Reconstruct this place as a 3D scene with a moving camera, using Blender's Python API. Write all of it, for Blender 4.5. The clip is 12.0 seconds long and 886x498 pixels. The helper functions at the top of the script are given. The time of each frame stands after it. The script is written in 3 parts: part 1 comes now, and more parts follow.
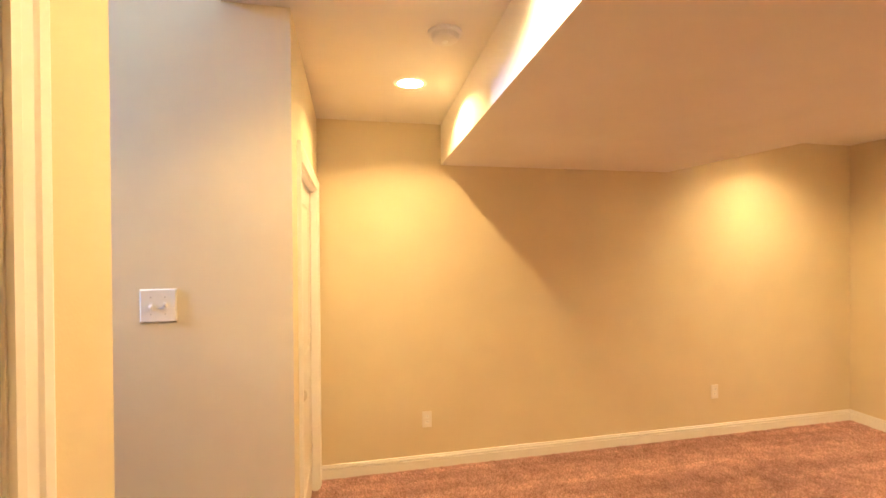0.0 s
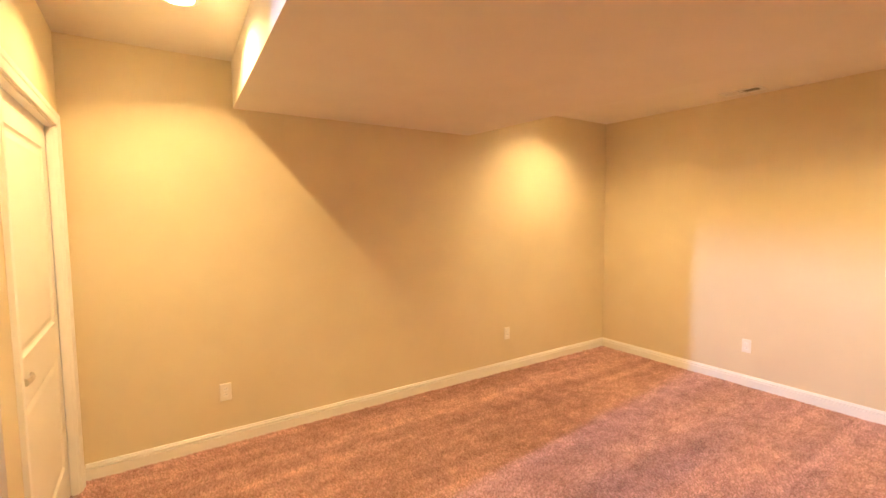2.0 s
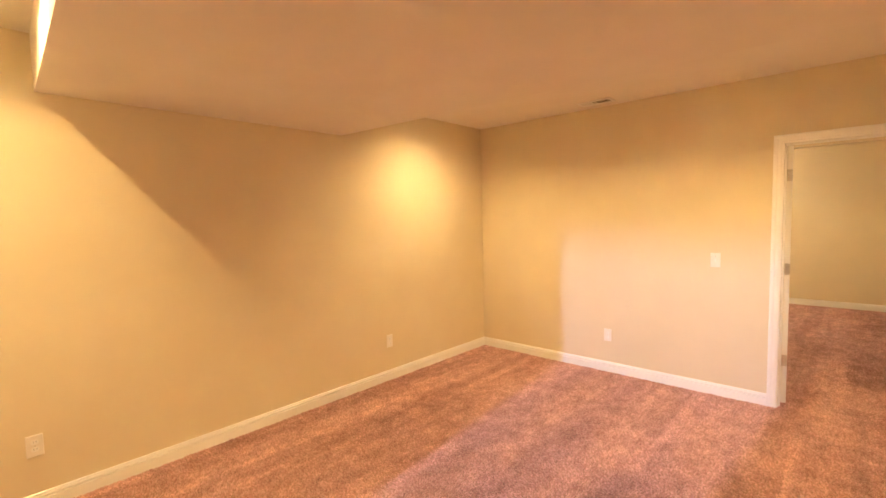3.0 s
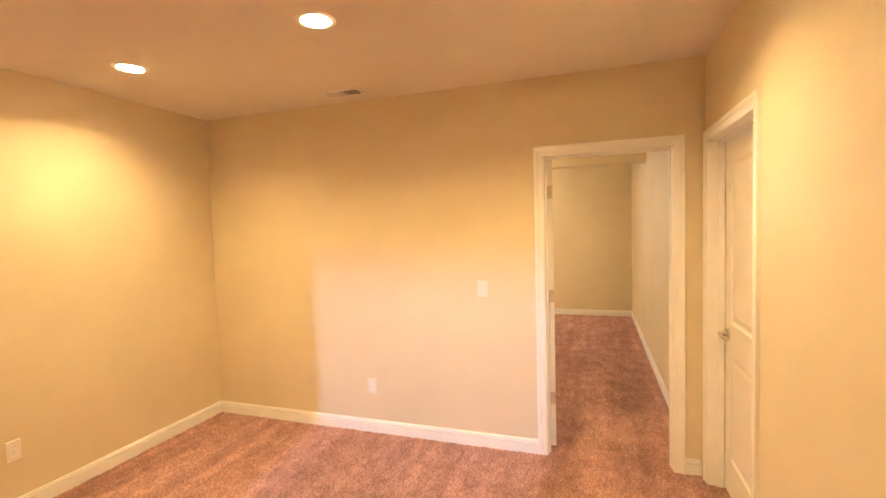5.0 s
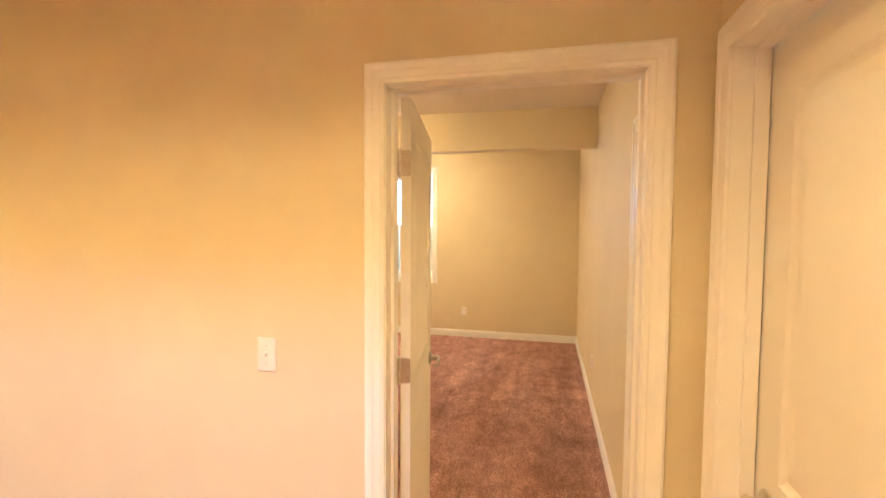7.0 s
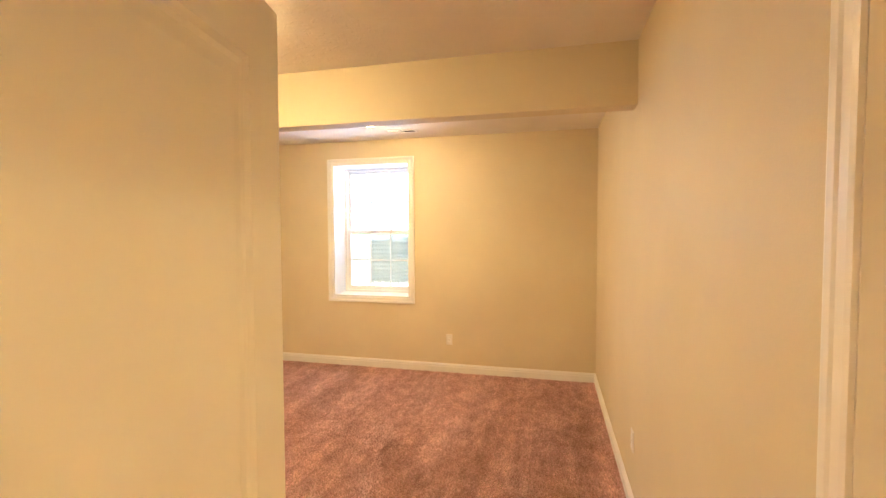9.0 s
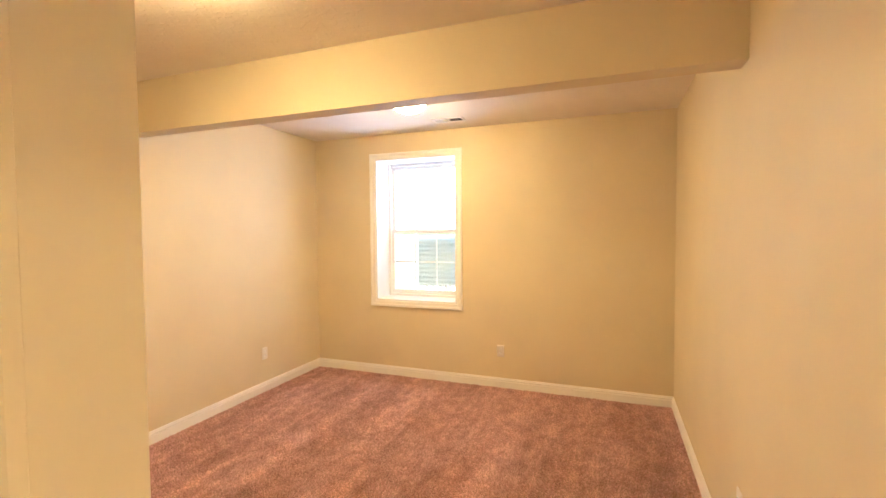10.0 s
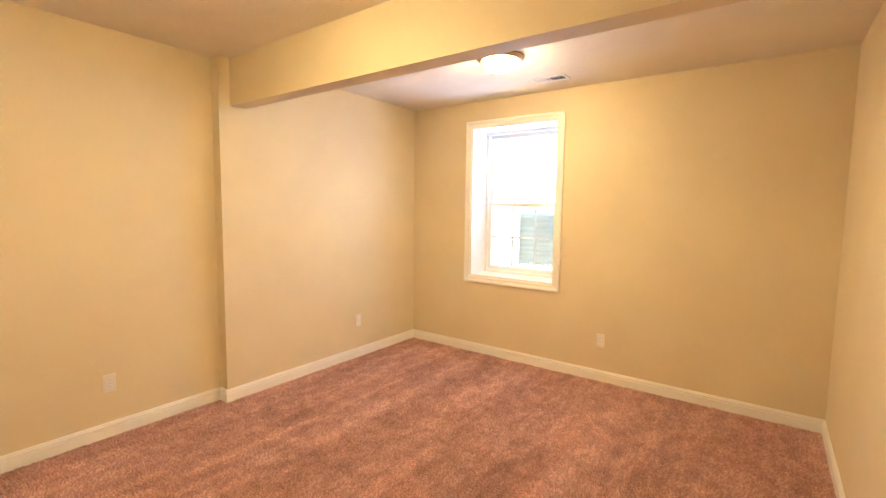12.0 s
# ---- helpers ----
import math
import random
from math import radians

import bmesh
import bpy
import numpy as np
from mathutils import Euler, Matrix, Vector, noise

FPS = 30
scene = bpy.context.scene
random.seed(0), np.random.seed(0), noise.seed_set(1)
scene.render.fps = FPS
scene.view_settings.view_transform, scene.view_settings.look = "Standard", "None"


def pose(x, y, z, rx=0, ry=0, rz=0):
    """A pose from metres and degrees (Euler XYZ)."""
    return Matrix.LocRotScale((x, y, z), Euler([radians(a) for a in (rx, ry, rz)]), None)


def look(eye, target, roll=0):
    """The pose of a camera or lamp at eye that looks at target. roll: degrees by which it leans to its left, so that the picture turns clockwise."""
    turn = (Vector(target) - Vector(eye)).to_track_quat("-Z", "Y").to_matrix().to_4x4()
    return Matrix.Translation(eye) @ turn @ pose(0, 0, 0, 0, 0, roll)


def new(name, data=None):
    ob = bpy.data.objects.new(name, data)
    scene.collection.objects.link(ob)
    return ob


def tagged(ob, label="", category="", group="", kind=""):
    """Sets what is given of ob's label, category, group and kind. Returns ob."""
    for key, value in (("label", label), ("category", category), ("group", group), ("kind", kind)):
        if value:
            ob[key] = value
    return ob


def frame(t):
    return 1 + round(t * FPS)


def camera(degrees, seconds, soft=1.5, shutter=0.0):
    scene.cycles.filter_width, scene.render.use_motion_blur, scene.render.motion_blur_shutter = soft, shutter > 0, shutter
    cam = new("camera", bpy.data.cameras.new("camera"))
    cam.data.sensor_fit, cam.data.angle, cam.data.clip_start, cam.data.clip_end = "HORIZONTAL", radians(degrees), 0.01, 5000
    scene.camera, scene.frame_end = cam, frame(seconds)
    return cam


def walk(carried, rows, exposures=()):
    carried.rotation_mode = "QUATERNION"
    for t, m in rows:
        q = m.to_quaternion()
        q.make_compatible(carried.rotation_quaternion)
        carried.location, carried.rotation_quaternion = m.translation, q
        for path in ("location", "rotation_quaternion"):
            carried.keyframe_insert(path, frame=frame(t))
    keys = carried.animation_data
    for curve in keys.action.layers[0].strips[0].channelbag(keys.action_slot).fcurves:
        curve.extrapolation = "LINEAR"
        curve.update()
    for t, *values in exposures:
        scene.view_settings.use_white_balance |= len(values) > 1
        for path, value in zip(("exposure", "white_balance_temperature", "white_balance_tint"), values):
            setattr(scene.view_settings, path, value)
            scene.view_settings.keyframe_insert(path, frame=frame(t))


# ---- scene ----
cam = camera(89.5, 12.0)
PATH = [
    (0, (0.298, 0.331, 1.641), (0.72, 2.286, 1.625), -0.4),
    (0.5, (0.311, 0.337, 1.629), (0.842, 2.264, 1.547), -0.1),
    (1, (0.346, 0.33, 1.621), (1.059, 2.194, 1.484), 0.1),
    (1.5, (0.409, 0.32, 1.549), (1.308, 2.101, 1.408), -0.2),
    (2, (0.476, 0.333, 1.533), (1.578, 1.995, 1.381), -0.4),
    (2.5, (0.548, 0.338, 1.515), (1.837, 1.86, 1.37), -0.9),
    (3, (0.644, 0.38, 1.529), (2.118, 1.724, 1.388), -1.3),
    (4.8, (1.633, 0.475, 1.572), (3.503, 1.178, 1.469), -1.8),
    (5, (1.81, 0.449, 1.572), (3.703, 1.088, 1.473), -1.6),
    (5.5, (2.214, 0.378, 1.565), (4.142, 0.904, 1.472), -1.6),
    (6, (2.646, 0.338, 1.558), (4.591, 0.792, 1.454), -0.9),
    (6.5, (3.084, 0.311, 1.577), (5.03, 0.761, 1.474), -0.2),
    (7, (3.497, 0.251, 1.574), (5.441, 0.709, 1.474), 0.4),
    (7.2, (3.66, 0.246, 1.578), (5.606, 0.696, 1.475), 0.6),
    (8.8, (4.796, 0.284, 1.575), (6.741, 0.743, 1.497), 0.0),
    (9, (4.921, 0.309, 1.582), (6.863, 0.78, 1.501), -0.2),
    (9.5, (5.178, 0.361, 1.561), (7.097, 0.918, 1.486), -0.4),
    (10, (5.39, 0.378, 1.57), (7.26, 1.083, 1.492), -0.4),
    (10.5, (5.555, 0.422, 1.534), (7.360, 1.28, 1.452), 0.1),
    (11, (5.657, 0.371, 1.531), (7.378, 1.384, 1.42), 0.4),
    (11.5, (5.719, 0.305, 1.535), (7.374, 1.417, 1.385), 0.6),
    (12, (5.752, 0.256, 1.531), (7.362, 1.429, 1.348), 0.8),
]
walk(cam, [(t, look(eye, target, roll)) for t, eye, target, roll in PATH], [(0, 3.2), (12, 3.2)])

# ---- world, daylight, exposure ----
world = bpy.data.worlds.new("sky")
scene.world = world
world.use_nodes = True
wn = world.node_tree.nodes
sky = wn.new("ShaderNodeTexSky")
sky.sky_type, sky.sun_disc = "NISHITA", False
sky.sun_elevation, sky.sun_rotation = radians(51), radians(178)
world.node_tree.links.new(sky.outputs[0], wn["Background"].inputs[0])
wn["Background"].inputs[1].default_value = 0.15

sun = new("sun", bpy.data.lights.new("sun", "SUN"))
sun.data.energy, sun.data.angle, sun.data.color = 4.0, radians(0.6), (1.0, 0.95, 0.88)
sun.matrix_world = look((0, 0, 0), (-0.02, 0.62, -0.78))

WARM = (1.0, 0.66, 0.27)
SOFT_WARM = (1.0, 0.715, 0.34)
DAY = (0.56, 0.68, 1.0)
STAIR_DAY = (0.37, 0.53, 1.0)
CAN_W, DOME_GAIN, STAIR_W, WINDOW_W = 2.45, 19.2, 47.0, 2.6


def window_light(name, at, towards, wide, high, watts, colour=DAY):
    lamp = new(name, bpy.data.lights.new(name, "AREA"))
    lamp.data.shape, lamp.data.size, lamp.data.size_y = "RECTANGLE", wide, high
    lamp.data.energy, lamp.data.color = watts, colour
    lamp.matrix_world = look(at, towards)
    return lamp


# ---- plan, in metres ----
WX, EX, NY, SY = 0.100, 4.84, 3.57, -0.182      # first room
T = 0.117                                        # partition
BX, BE, BS, BN, BNW = EX + T, 9.740, -0.145, 3.576, 3.674   # second room
JOG, CA, CB = 7.489, 2.533, 2.618
SOFW, SOFE, SOFZ = (0.985, 0.780), (2.905, 3.080), 2.235    # soffit edges at the north and south walls
BEAM0, BEAM1, BEAMZ = 7.575, 7.700, 2.270
STN, STS, NEARX = 2.090, 1.220, -0.105           # stairwell
STW, ST0 = -4.45, WX - 0.05                       # its far end, first riser

# ---- materials ----


def material(name, c1, c2, rough=0.6, scale=6.0, detail=4.0, bump=0.0, bscale=200.0, metal=0.0, contrast=(0.35, 0.65), fine=0.0, coat=0.0):
    m = bpy.data.materials.new(name)
    m.use_nodes = True
    n, l = m.node_tree.nodes, m.node_tree.links
    b = n["Principled BSDF"]
    b.inputs["Roughness"].default_value, b.inputs["Metallic"].default_value = rough, metal
    b.inputs["Coat Weight"].default_value = coat
    co = n.new("ShaderNodeTexCoord")
    t = n.new("ShaderNodeTexNoise")
    t.inputs["Scale"].default_value, t.inputs["Detail"].default_value = scale, detail
    l.new(co.outputs["Object"], t.inputs["Vector"])
    r = n.new("ShaderNodeValToRGB")
    r.color_ramp.elements[0].position, r.color_ramp.elements[1].position = contrast
    r.color_ramp.elements[0].color, r.color_ramp.elements[1].color = (*c1, 1), (*c2, 1)
    l.new(t.outputs["Fac"], r.inputs["Fac"])
    l.new(r.outputs["Color"], b.inputs["Base Color"])
    if bump:
        u = n.new("ShaderNodeTexNoise")
        u.inputs["Scale"].default_value, u.inputs["Detail"].default_value = bscale, 3
        l.new(co.outputs["Object"], u.inputs["Vector"])
        p = n.new("ShaderNodeBump")
        p.inputs["Strength"].default_value, p.inputs["Distance"].default_value = bump, 0.004
        l.new(u.outputs["Fac"], p.inputs["Height"])
        l.new(p.outputs["Normal"], b.inputs["Normal"])
    return m


def glowing(name, colour, strength):
    m = bpy.data.materials.new(name)
    m.use_nodes = True
    b = m.node_tree.nodes["Principled BSDF"]
    b.inputs["Base Color"].default_value = (0.9, 0.9, 0.88, 1)
    b.inputs["Emission Color"].default_value, b.inputs["Emission Strength"].default_value = (*colour, 1), strength
    return m


def carpet_material(name, pile=False):
    m = bpy.data.materials.new(name)
    m.use_nodes = True
    n, l = m.node_tree.nodes, m.node_tree.links
    b = n["Principled BSDF"]
    b.inputs["Roughness"].default_value = 0.95
    b.inputs["Specular IOR Level"].default_value = 0.1
    b.inputs["Sheen Weight"].default_value, b.inputs["Sheen Roughness"].default_value = 0.25, 0.5
    b.inputs["Sheen Tint"].default_value = (0.9, 0.75, 0.65, 1)
    co = n.new("ShaderNodeTexCoord")

    def cloud(scale, detail, stretch=(1, 1, 1), rough=0.6):
        mp = n.new("ShaderNodeMapping")
        mp.inputs["Scale"].default_value = stretch
        t = n.new("ShaderNodeTexNoise")
        t.inputs["Scale"].default_value, t.inputs["Detail"].default_value, t.inputs["Roughness"].default_value = scale, detail, rough
        l.new(co.outputs["Object"], mp.inputs["Vector"])
        l.new(mp.outputs["Vector"], t.inputs["Vector"])
        return t.outputs["Fac"]

    def blend(kind, fac, a, c):
        x = n.new("ShaderNodeMix")
        x.data_type, x.blend_type = "RGBA", kind
        x.inputs["Factor"].default_value = fac
        for src, k in ((a, 6), (c, 7)):
            if isinstance(src, tuple):
                x.inputs[k].default_value = src
            else:
                l.new(src, x.inputs[k])
        return x.outputs[2]

    def ramp(src, lo, hi, c0, c1):
        r = n.new("ShaderNodeValToRGB")
        r.color_ramp.elements[0].position, r.color_ramp.elements[1].position = lo, hi
        r.color_ramp.elements[0].color, r.color_ramp.elements[1].color = (*c0, 1), (*c1, 1)
        l.new(src, r.inputs["Fac"])
        return r.outputs["Color"]

    geo = n.new("ShaderNodeNewGeometry")
    if pile:
        tuft = ramp(geo.outputs["Random Per Island"], 0.0, 1.0, (0.46, 0.237, 0.212), (0.71, 0.440, 0.402))
    else:
        tuft = ramp(cloud(62, 6, (1, 1, 1), 0.8), 0.36, 0.66, (0.26, 0.125, 0.103), (0.60, 0.36, 0.30))
    patch = ramp(cloud(8.5, 9, (0.8, 1.1, 1), 0.70), 0.40, 0.60, (0.80, 0.785, 0.78) if pile else (0.72, 0.70, 0.69), (1.10, 1.10, 1.10))
    lane = ramp(cloud(1.5, 1.5, (0.25, 2.4, 1)), 0.46, 0.55, (0.90, 0.89, 0.89), (1.04, 1.04, 1.04))
    streak = ramp(cloud(2.0, 2.0, (0.22, 3.4, 1), 0.5), 0.55, 0.60, (1.0, 1.0, 1.0), (1.13, 1.14, 1.15))
    foot = ramp(cloud(2.6, 6, (1, 1, 1), 0.7), 0.40, 0.58, (0.94, 0.935, 0.93), (1.03, 1.03, 1.03))
    base = tuft
    for layer in (patch, lane, streak, foot):
        base = blend("MULTIPLY", 1.0, base, layer)
    l.new(base, b.inputs["Base Color"])
    p = n.new("ShaderNodeBump")
    p.inputs["Strength"].default_value, p.inputs["Distance"].default_value = 1.0, 0.018
    l.new(cloud(130, 4), p.inputs["Height"])
    if not pile:
        l.new(p.outputs["Normal"], b.inputs["Normal"])
    return m


def ceiling_material():
    m = material("ceiling_paint", (0.82, 0.765, 0.69), (0.85, 0.80, 0.73), 0.8, 3.0)
    n, l = m.node_tree.nodes, m.node_tree.links
    co = n.new("ShaderNodeTexCoord")
    t = n.new("ShaderNodeTexNoise")
    t.inputs["Scale"].default_value, t.inputs["Detail"].default_value, t.inputs["Distortion"].default_value = 22, 3, 0.7
    l.new(co.outputs["Object"], t.inputs["Vector"])
    r = n.new("ShaderNodeValToRGB")
    r.color_ramp.elements[0].position, r.color_ramp.elements[1].position = 0.50, 0.58
    l.new(t.outputs["Fac"], r.inputs["Fac"])
    p = n.new("ShaderNodeBump")
    p.inputs["Strength"].default_value, p.inputs["Distance"].default_value = 0.35, 0.003
    l.new(r.outputs["Color"], p.inputs["Height"])
    l.new(p.outputs["Normal"], n["Principled BSDF"].inputs["Normal"])
    return m


PAINT = material("beige_wall_paint", (0.715, 0.618, 0.430), (0.745, 0.648, 0.455), 0.62, 2.2, 5, 0.10, 160)
CEIL = ceiling_material()
CEIL_FLAT = material("flat_ceiling_paint", (0.82, 0.765, 0.69), (0.85, 0.80, 0.73), 0.8, 2.5, 5, 0.06, 140)
TRIM = material("white_trim_paint", (0.885, 0.870, 0.835), (0.905, 0.890, 0.86), 0.33, 5, 3, 0.03, 60)
DOORPAINT = material("white_door_paint", (0.85, 0.82, 0.76), (0.87, 0.845, 0.79), 0.45, 4, 3, 0.04, 90)
CARPET = carpet_material("carpet")
PILE = carpet_material("carpet_pile", True)
PLATE = material("ivory_plastic", (0.83, 0.79, 0.72), (0.85, 0.81, 0.75), 0.35, 20)
# near-black that paints the shade inside vent and outlet holes
DARK = material("hole_shade", (0.02, 0.018, 0.015), (0.03, 0.028, 0.025), 0.7, 20)
NICKEL = material("satin_nickel", (0.60, 0.56, 0.50), (0.68, 0.64, 0.58), 0.28, 60, 3, 0.02, 300, 1.0)
BRONZE = material("brushed_bronze", (0.42, 0.30, 0.20), (0.50, 0.37, 0.26), 0.35, 60, 3, 0.02, 300, 1.0)
VINYL = material("white_vinyl", (0.84, 0.84, 0.82), (0.87, 0.87, 0.85), 0.3, 8)
LINER = material("galvanised_liner", (0.58, 0.66, 0.65), (0.68, 0.75, 0.74), 0.5, 9, 5, 0.1, 40, 0.0)
GRAVEL = material("gravel", (0.36, 0.35, 0.33), (0.70, 0.69, 0.66), 0.9, 25, 3, 0.1, 90)
GRASS = material("lawn", (0.035, 0.06, 0.02), (0.09, 0.12, 0.04), 0.95, 3, 6, 0.5, 30)
CONCRETE = material("concrete", (0.36, 0.35, 0.33), (0.46, 0.45, 0.43), 0.85, 5, 6, 0.15, 50)
CAN_GLOW = glowing("lamp_face", (1.0, 0.84, 0.58), 14.0)
DOME_GLOW = glowing("frosted_dome", SOFT_WARM, DOME_GAIN)
GLASS = bpy.data.materials.new("window_glass")
GLASS.use_nodes = True
gb = GLASS.node_tree.nodes["Principled BSDF"]
gb.inputs["Transmission Weight"].default_value, gb.inputs["Roughness"].default_value, gb.inputs["IOR"].default_value = 1.0, 0.0, 1.45

# ---- building blocks ----


def box(bm, x0, x1, y0, y1, z0, z1, bevel=0.0):
    vs = [bm.verts.new((x, y, z)) for x in (x0, x1) for y in (y0, y1) for z in (z0, z1)]
    fs = [bm.faces.new([vs[i] for i in q]) for q in ((0, 1, 3, 2), (4, 6, 7, 5), (0, 4, 5, 1), (2, 3, 7, 6), (0, 2, 6, 4), (1, 5, 7, 3))]
    if bevel:
        es = list({e for f in fs for e in f.edges})
        bmesh.ops.bevel(bm, geom=es, offset=bevel, segments=2, profile=0.6, affect="EDGES")
    return bm


def lathe(bm, rings, seg=32, axis=2):
    """Turned solid from (radius, height) pairs, closed at both ends."""
    loops = []
    for r, h in rings:
        row = []
        for k in range(seg):
            a = 2 * math.pi * k / seg
            c, s = r * math.cos(a), r * math.sin(a)
            row.append(bm.verts.new((c, s, h) if axis == 2 else (c, h, s) if axis == 1 else (h, c, s)))
        loops.append(row)
    for p, q in zip(loops, loops[1:]):
        for k in range(seg):
            bm.faces.new((p[k], p[(k + 1) % seg], q[(k + 1) % seg], q[k]))
    bm.faces.new(loops[0][::-1])
    bm.faces.new(loops[-1])
    bmesh.ops.recalc_face_normals(bm, faces=bm.faces)
    return bm


def prism(bm, rings):
    """A solid between consecutive closed outlines of equal length."""
    loops = [[bm.verts.new(p) for p in ring] for ring in rings]
    n = len(loops[0])
    for p, q in zip(loops, loops[1:]):
        for k in range(n):
            bm.faces.new((p[k], p[(k + 1) % n], q[(k + 1) % n], q[k]))
    bm.faces.new(loops[0][::-1])
    bm.faces.new(loops[-1])
    bmesh.ops.recalc_face_normals(bm, faces=bm.faces)
    return bm


def mesh(name, bm, mat, smooth=False):
    me = bpy.data.meshes.new(name)
    bmesh.ops.recalc_face_normals(bm, faces=bm.faces)
    bm.to_mesh(me)
    bm.free()
    me.materials.append(mat)
    if smooth:
        for f in me.polygons:
            f.use_smooth = True
        me.set_sharp_from_angle(angle=radians(40))
    return me


def part(name, bm, mat, parent, label="", smooth=False):
    ob = new(name, mesh(name, bm, mat, smooth))
    ob.parent = parent
    return tagged(ob, label=label)


def structure(name, bm, mat, label, category, smooth=False):
    return tagged(new(name, mesh(name, bm, mat, smooth)), label, category, kind="structure")


def root(name, m, label, category, group="", kind=""):
    ob = new(name)
    ob.empty_display_size = 0.1
    ob.matrix_world = m
    return tagged(ob, label, category, group, kind)


def wall(name, axis, face0, face1, a0, a1, z0, z1, holes=(), label="beige painted drywall wall"):
    """A wall along an axis with thickness face0..face1; holes are (from, to, bottom, top)."""
    bm = bmesh.new()

    def put(p, q, u, v):
        if q - p > 1e-4 and v - u > 1e-4:
            if axis == "x":
                box(bm, p, q, face0, face1, u, v)
            else:
                box(bm, face0, face1, p, q, u, v)
    at = a0
    for h0, h1, hb, ht in sorted(holes):
        put(at, h0, z0, z1)
        put(h0, h1, z0, hb)
        put(h0, h1, ht, z1)
        at = h1
    put(at, a1, z0, z1)
    return structure(name, bm, PAINT, label, "wall")


# ---- large structure ----
J = 0.02           # jamb board
DH = 2.016         # door opening height
D1 = (-0.008, 0.754)
D2 = (3.964, 4.742)
D0 = (2.334, 3.442)
D3 = (5.105, 5.721)
D4 = (0.200, 0.965)
WIN = (1.870, 2.807, 0.820, 2.357)
SWIN = (1.58, 1.70, 3.20, 3.85)

bm = box(bmesh.new(), ST0, BX, SY - T, NY + T, -0.2, 0.0)
box(bm, -0.30, ST0, STN + T, NY + T, -0.2, 0.0)
box(bm, -0.30, ST0, SY - T, STS - T, -0.2, 0.0)
structure("floor_1", bm, CARPET, "reddish brown cut-pile carpet floor with vacuum tracks", "carpet")
bm = box(bmesh.new(), BX, BE + 0.44, BS - T, BNW + T, -0.2, 0.0)
box(bm, BX, 6.9, -2.10, BS - T, -0.2, 0.0)
structure("floor_2", bm, CARPET, "mauve brown cut-pile carpet floor with vacuum tracks", "carpet")

wall("wall_north", "x", NY, NY + T, WX - T, EX, 0, CA)
wall("wall_east", "y", EX, EX + T, SY - T, BNW, 0, CB, [(D1[0] - J, D1[1] + J, 0, DH + J)], "beige drywall partition with a doorway")
wall("wall_south", "x", SY - T, SY, NEARX, EX, 0, CA, [(D2[0] - J, D2[1] + J, 0, DH + J)])
wall("wall_west", "y", WX - T, WX, STN + T, NY, 0, CA, [(D0[0] - J, D0[1] + J, 0, DH + J)])
wall("wall_stair_side", "x", STN, STN + T, STW, WX, 0, 5.3, (), "beige drywall stairwell wall with a switch")
wall("wall_near", "y", NEARX - T, NEARX, SY - T, STS, 0, CA, [(D4[0] - J, D4[1] + J, 0, DH + J)])
wall("wall_stair_far_side", "x", STS - T, STS, STW, NEARX - T, 0, 5.3)
wall("wall_stair_upper", "x", STS - T, STS, NEARX - T, WX, CA + 0.25, 5.3)
wall("wall_stair_end", "y", STW - T, STW, STS - T, STN + T, 0, 5.3, [SWIN], "beige stairwell wall with a window upstairs")
wall("wall_stair_header", "y", -0.142, WX, STS, STN, CA + 0.02, 5.3, (), "beige drywall header over the stair opening")

CANS = ((0.647, 2.770), (0.647, 1.400), (3.726, 2.960), (3.621, 1.645), (3.713, 0.509))
CAN_R = 0.070


def pierced_ceiling(x0, x1, y0, y1, z, top, holes):
    """A ceiling slab whose underside has round holes for the can housings."""
    bm = bmesh.new()
    loops = [[(x0, y0), (x1, y0), (x1, y1), (x0, y1)]]
    loops += [[(hx + CAN_R * math.cos(2 * math.pi * k / 40), hy + CAN_R * math.sin(2 * math.pi * k / 40)) for k in range(40)] for hx, hy in holes]
    edges = []
    for lp in loops:
        vs = [bm.verts.new((x, y, z)) for x, y in lp]
        edges += [bm.edges.new((vs[k], vs[(k + 1) % len(vs)])) for k in range(len(vs))]
    bmesh.ops.triangle_fill(bm, use_beauty=True, use_dissolve=False, edges=edges)
    lo = [bm.verts.new((x, y, z)) for x, y in loops[0]]
    hi = [bm.verts.new((x, y, top)) for x, y in loops[0]]
    for k in range(4):
        bm.faces.new((lo[k], lo[(k + 1) % 4], hi[(k + 1) % 4], hi[k]))
    bm.faces.new(hi)
    return bm


bm = pierced_ceiling(WX, EX, SY - T, NY + T, CA, CA + 0.25, CANS)
box(bm, NEARX - T, WX, SY - T, STS, CA, CA + 0.25)
box(bm, -0.142, WX, STS, STN, CA, CA + 0.02)
box(bm, WX - T, WX, STN + T, NY + T, CA, CA + 0.25)
structure("ceiling_1", bm, CEIL_FLAT, "flat cream painted ceiling", "ceiling")
plan = [(SOFW[0], NY), (SOFE[0], NY), (SOFE[1], SY), (SOFW[1], SY)]
bm = prism(bmesh.new(), [[(x, y, z) for x, y in plan] for z in (SOFZ, CA)])
structure("soffit_1", bm, CEIL_FLAT, "wide dropped drywall soffit under the ceiling", "soffit")
structure("ceiling_stair", box(bmesh.new(), STW - T, WX, STS - T, STN + T, 5.3, 5.4), CEIL, "plain stairwell ceiling", "ceiling")

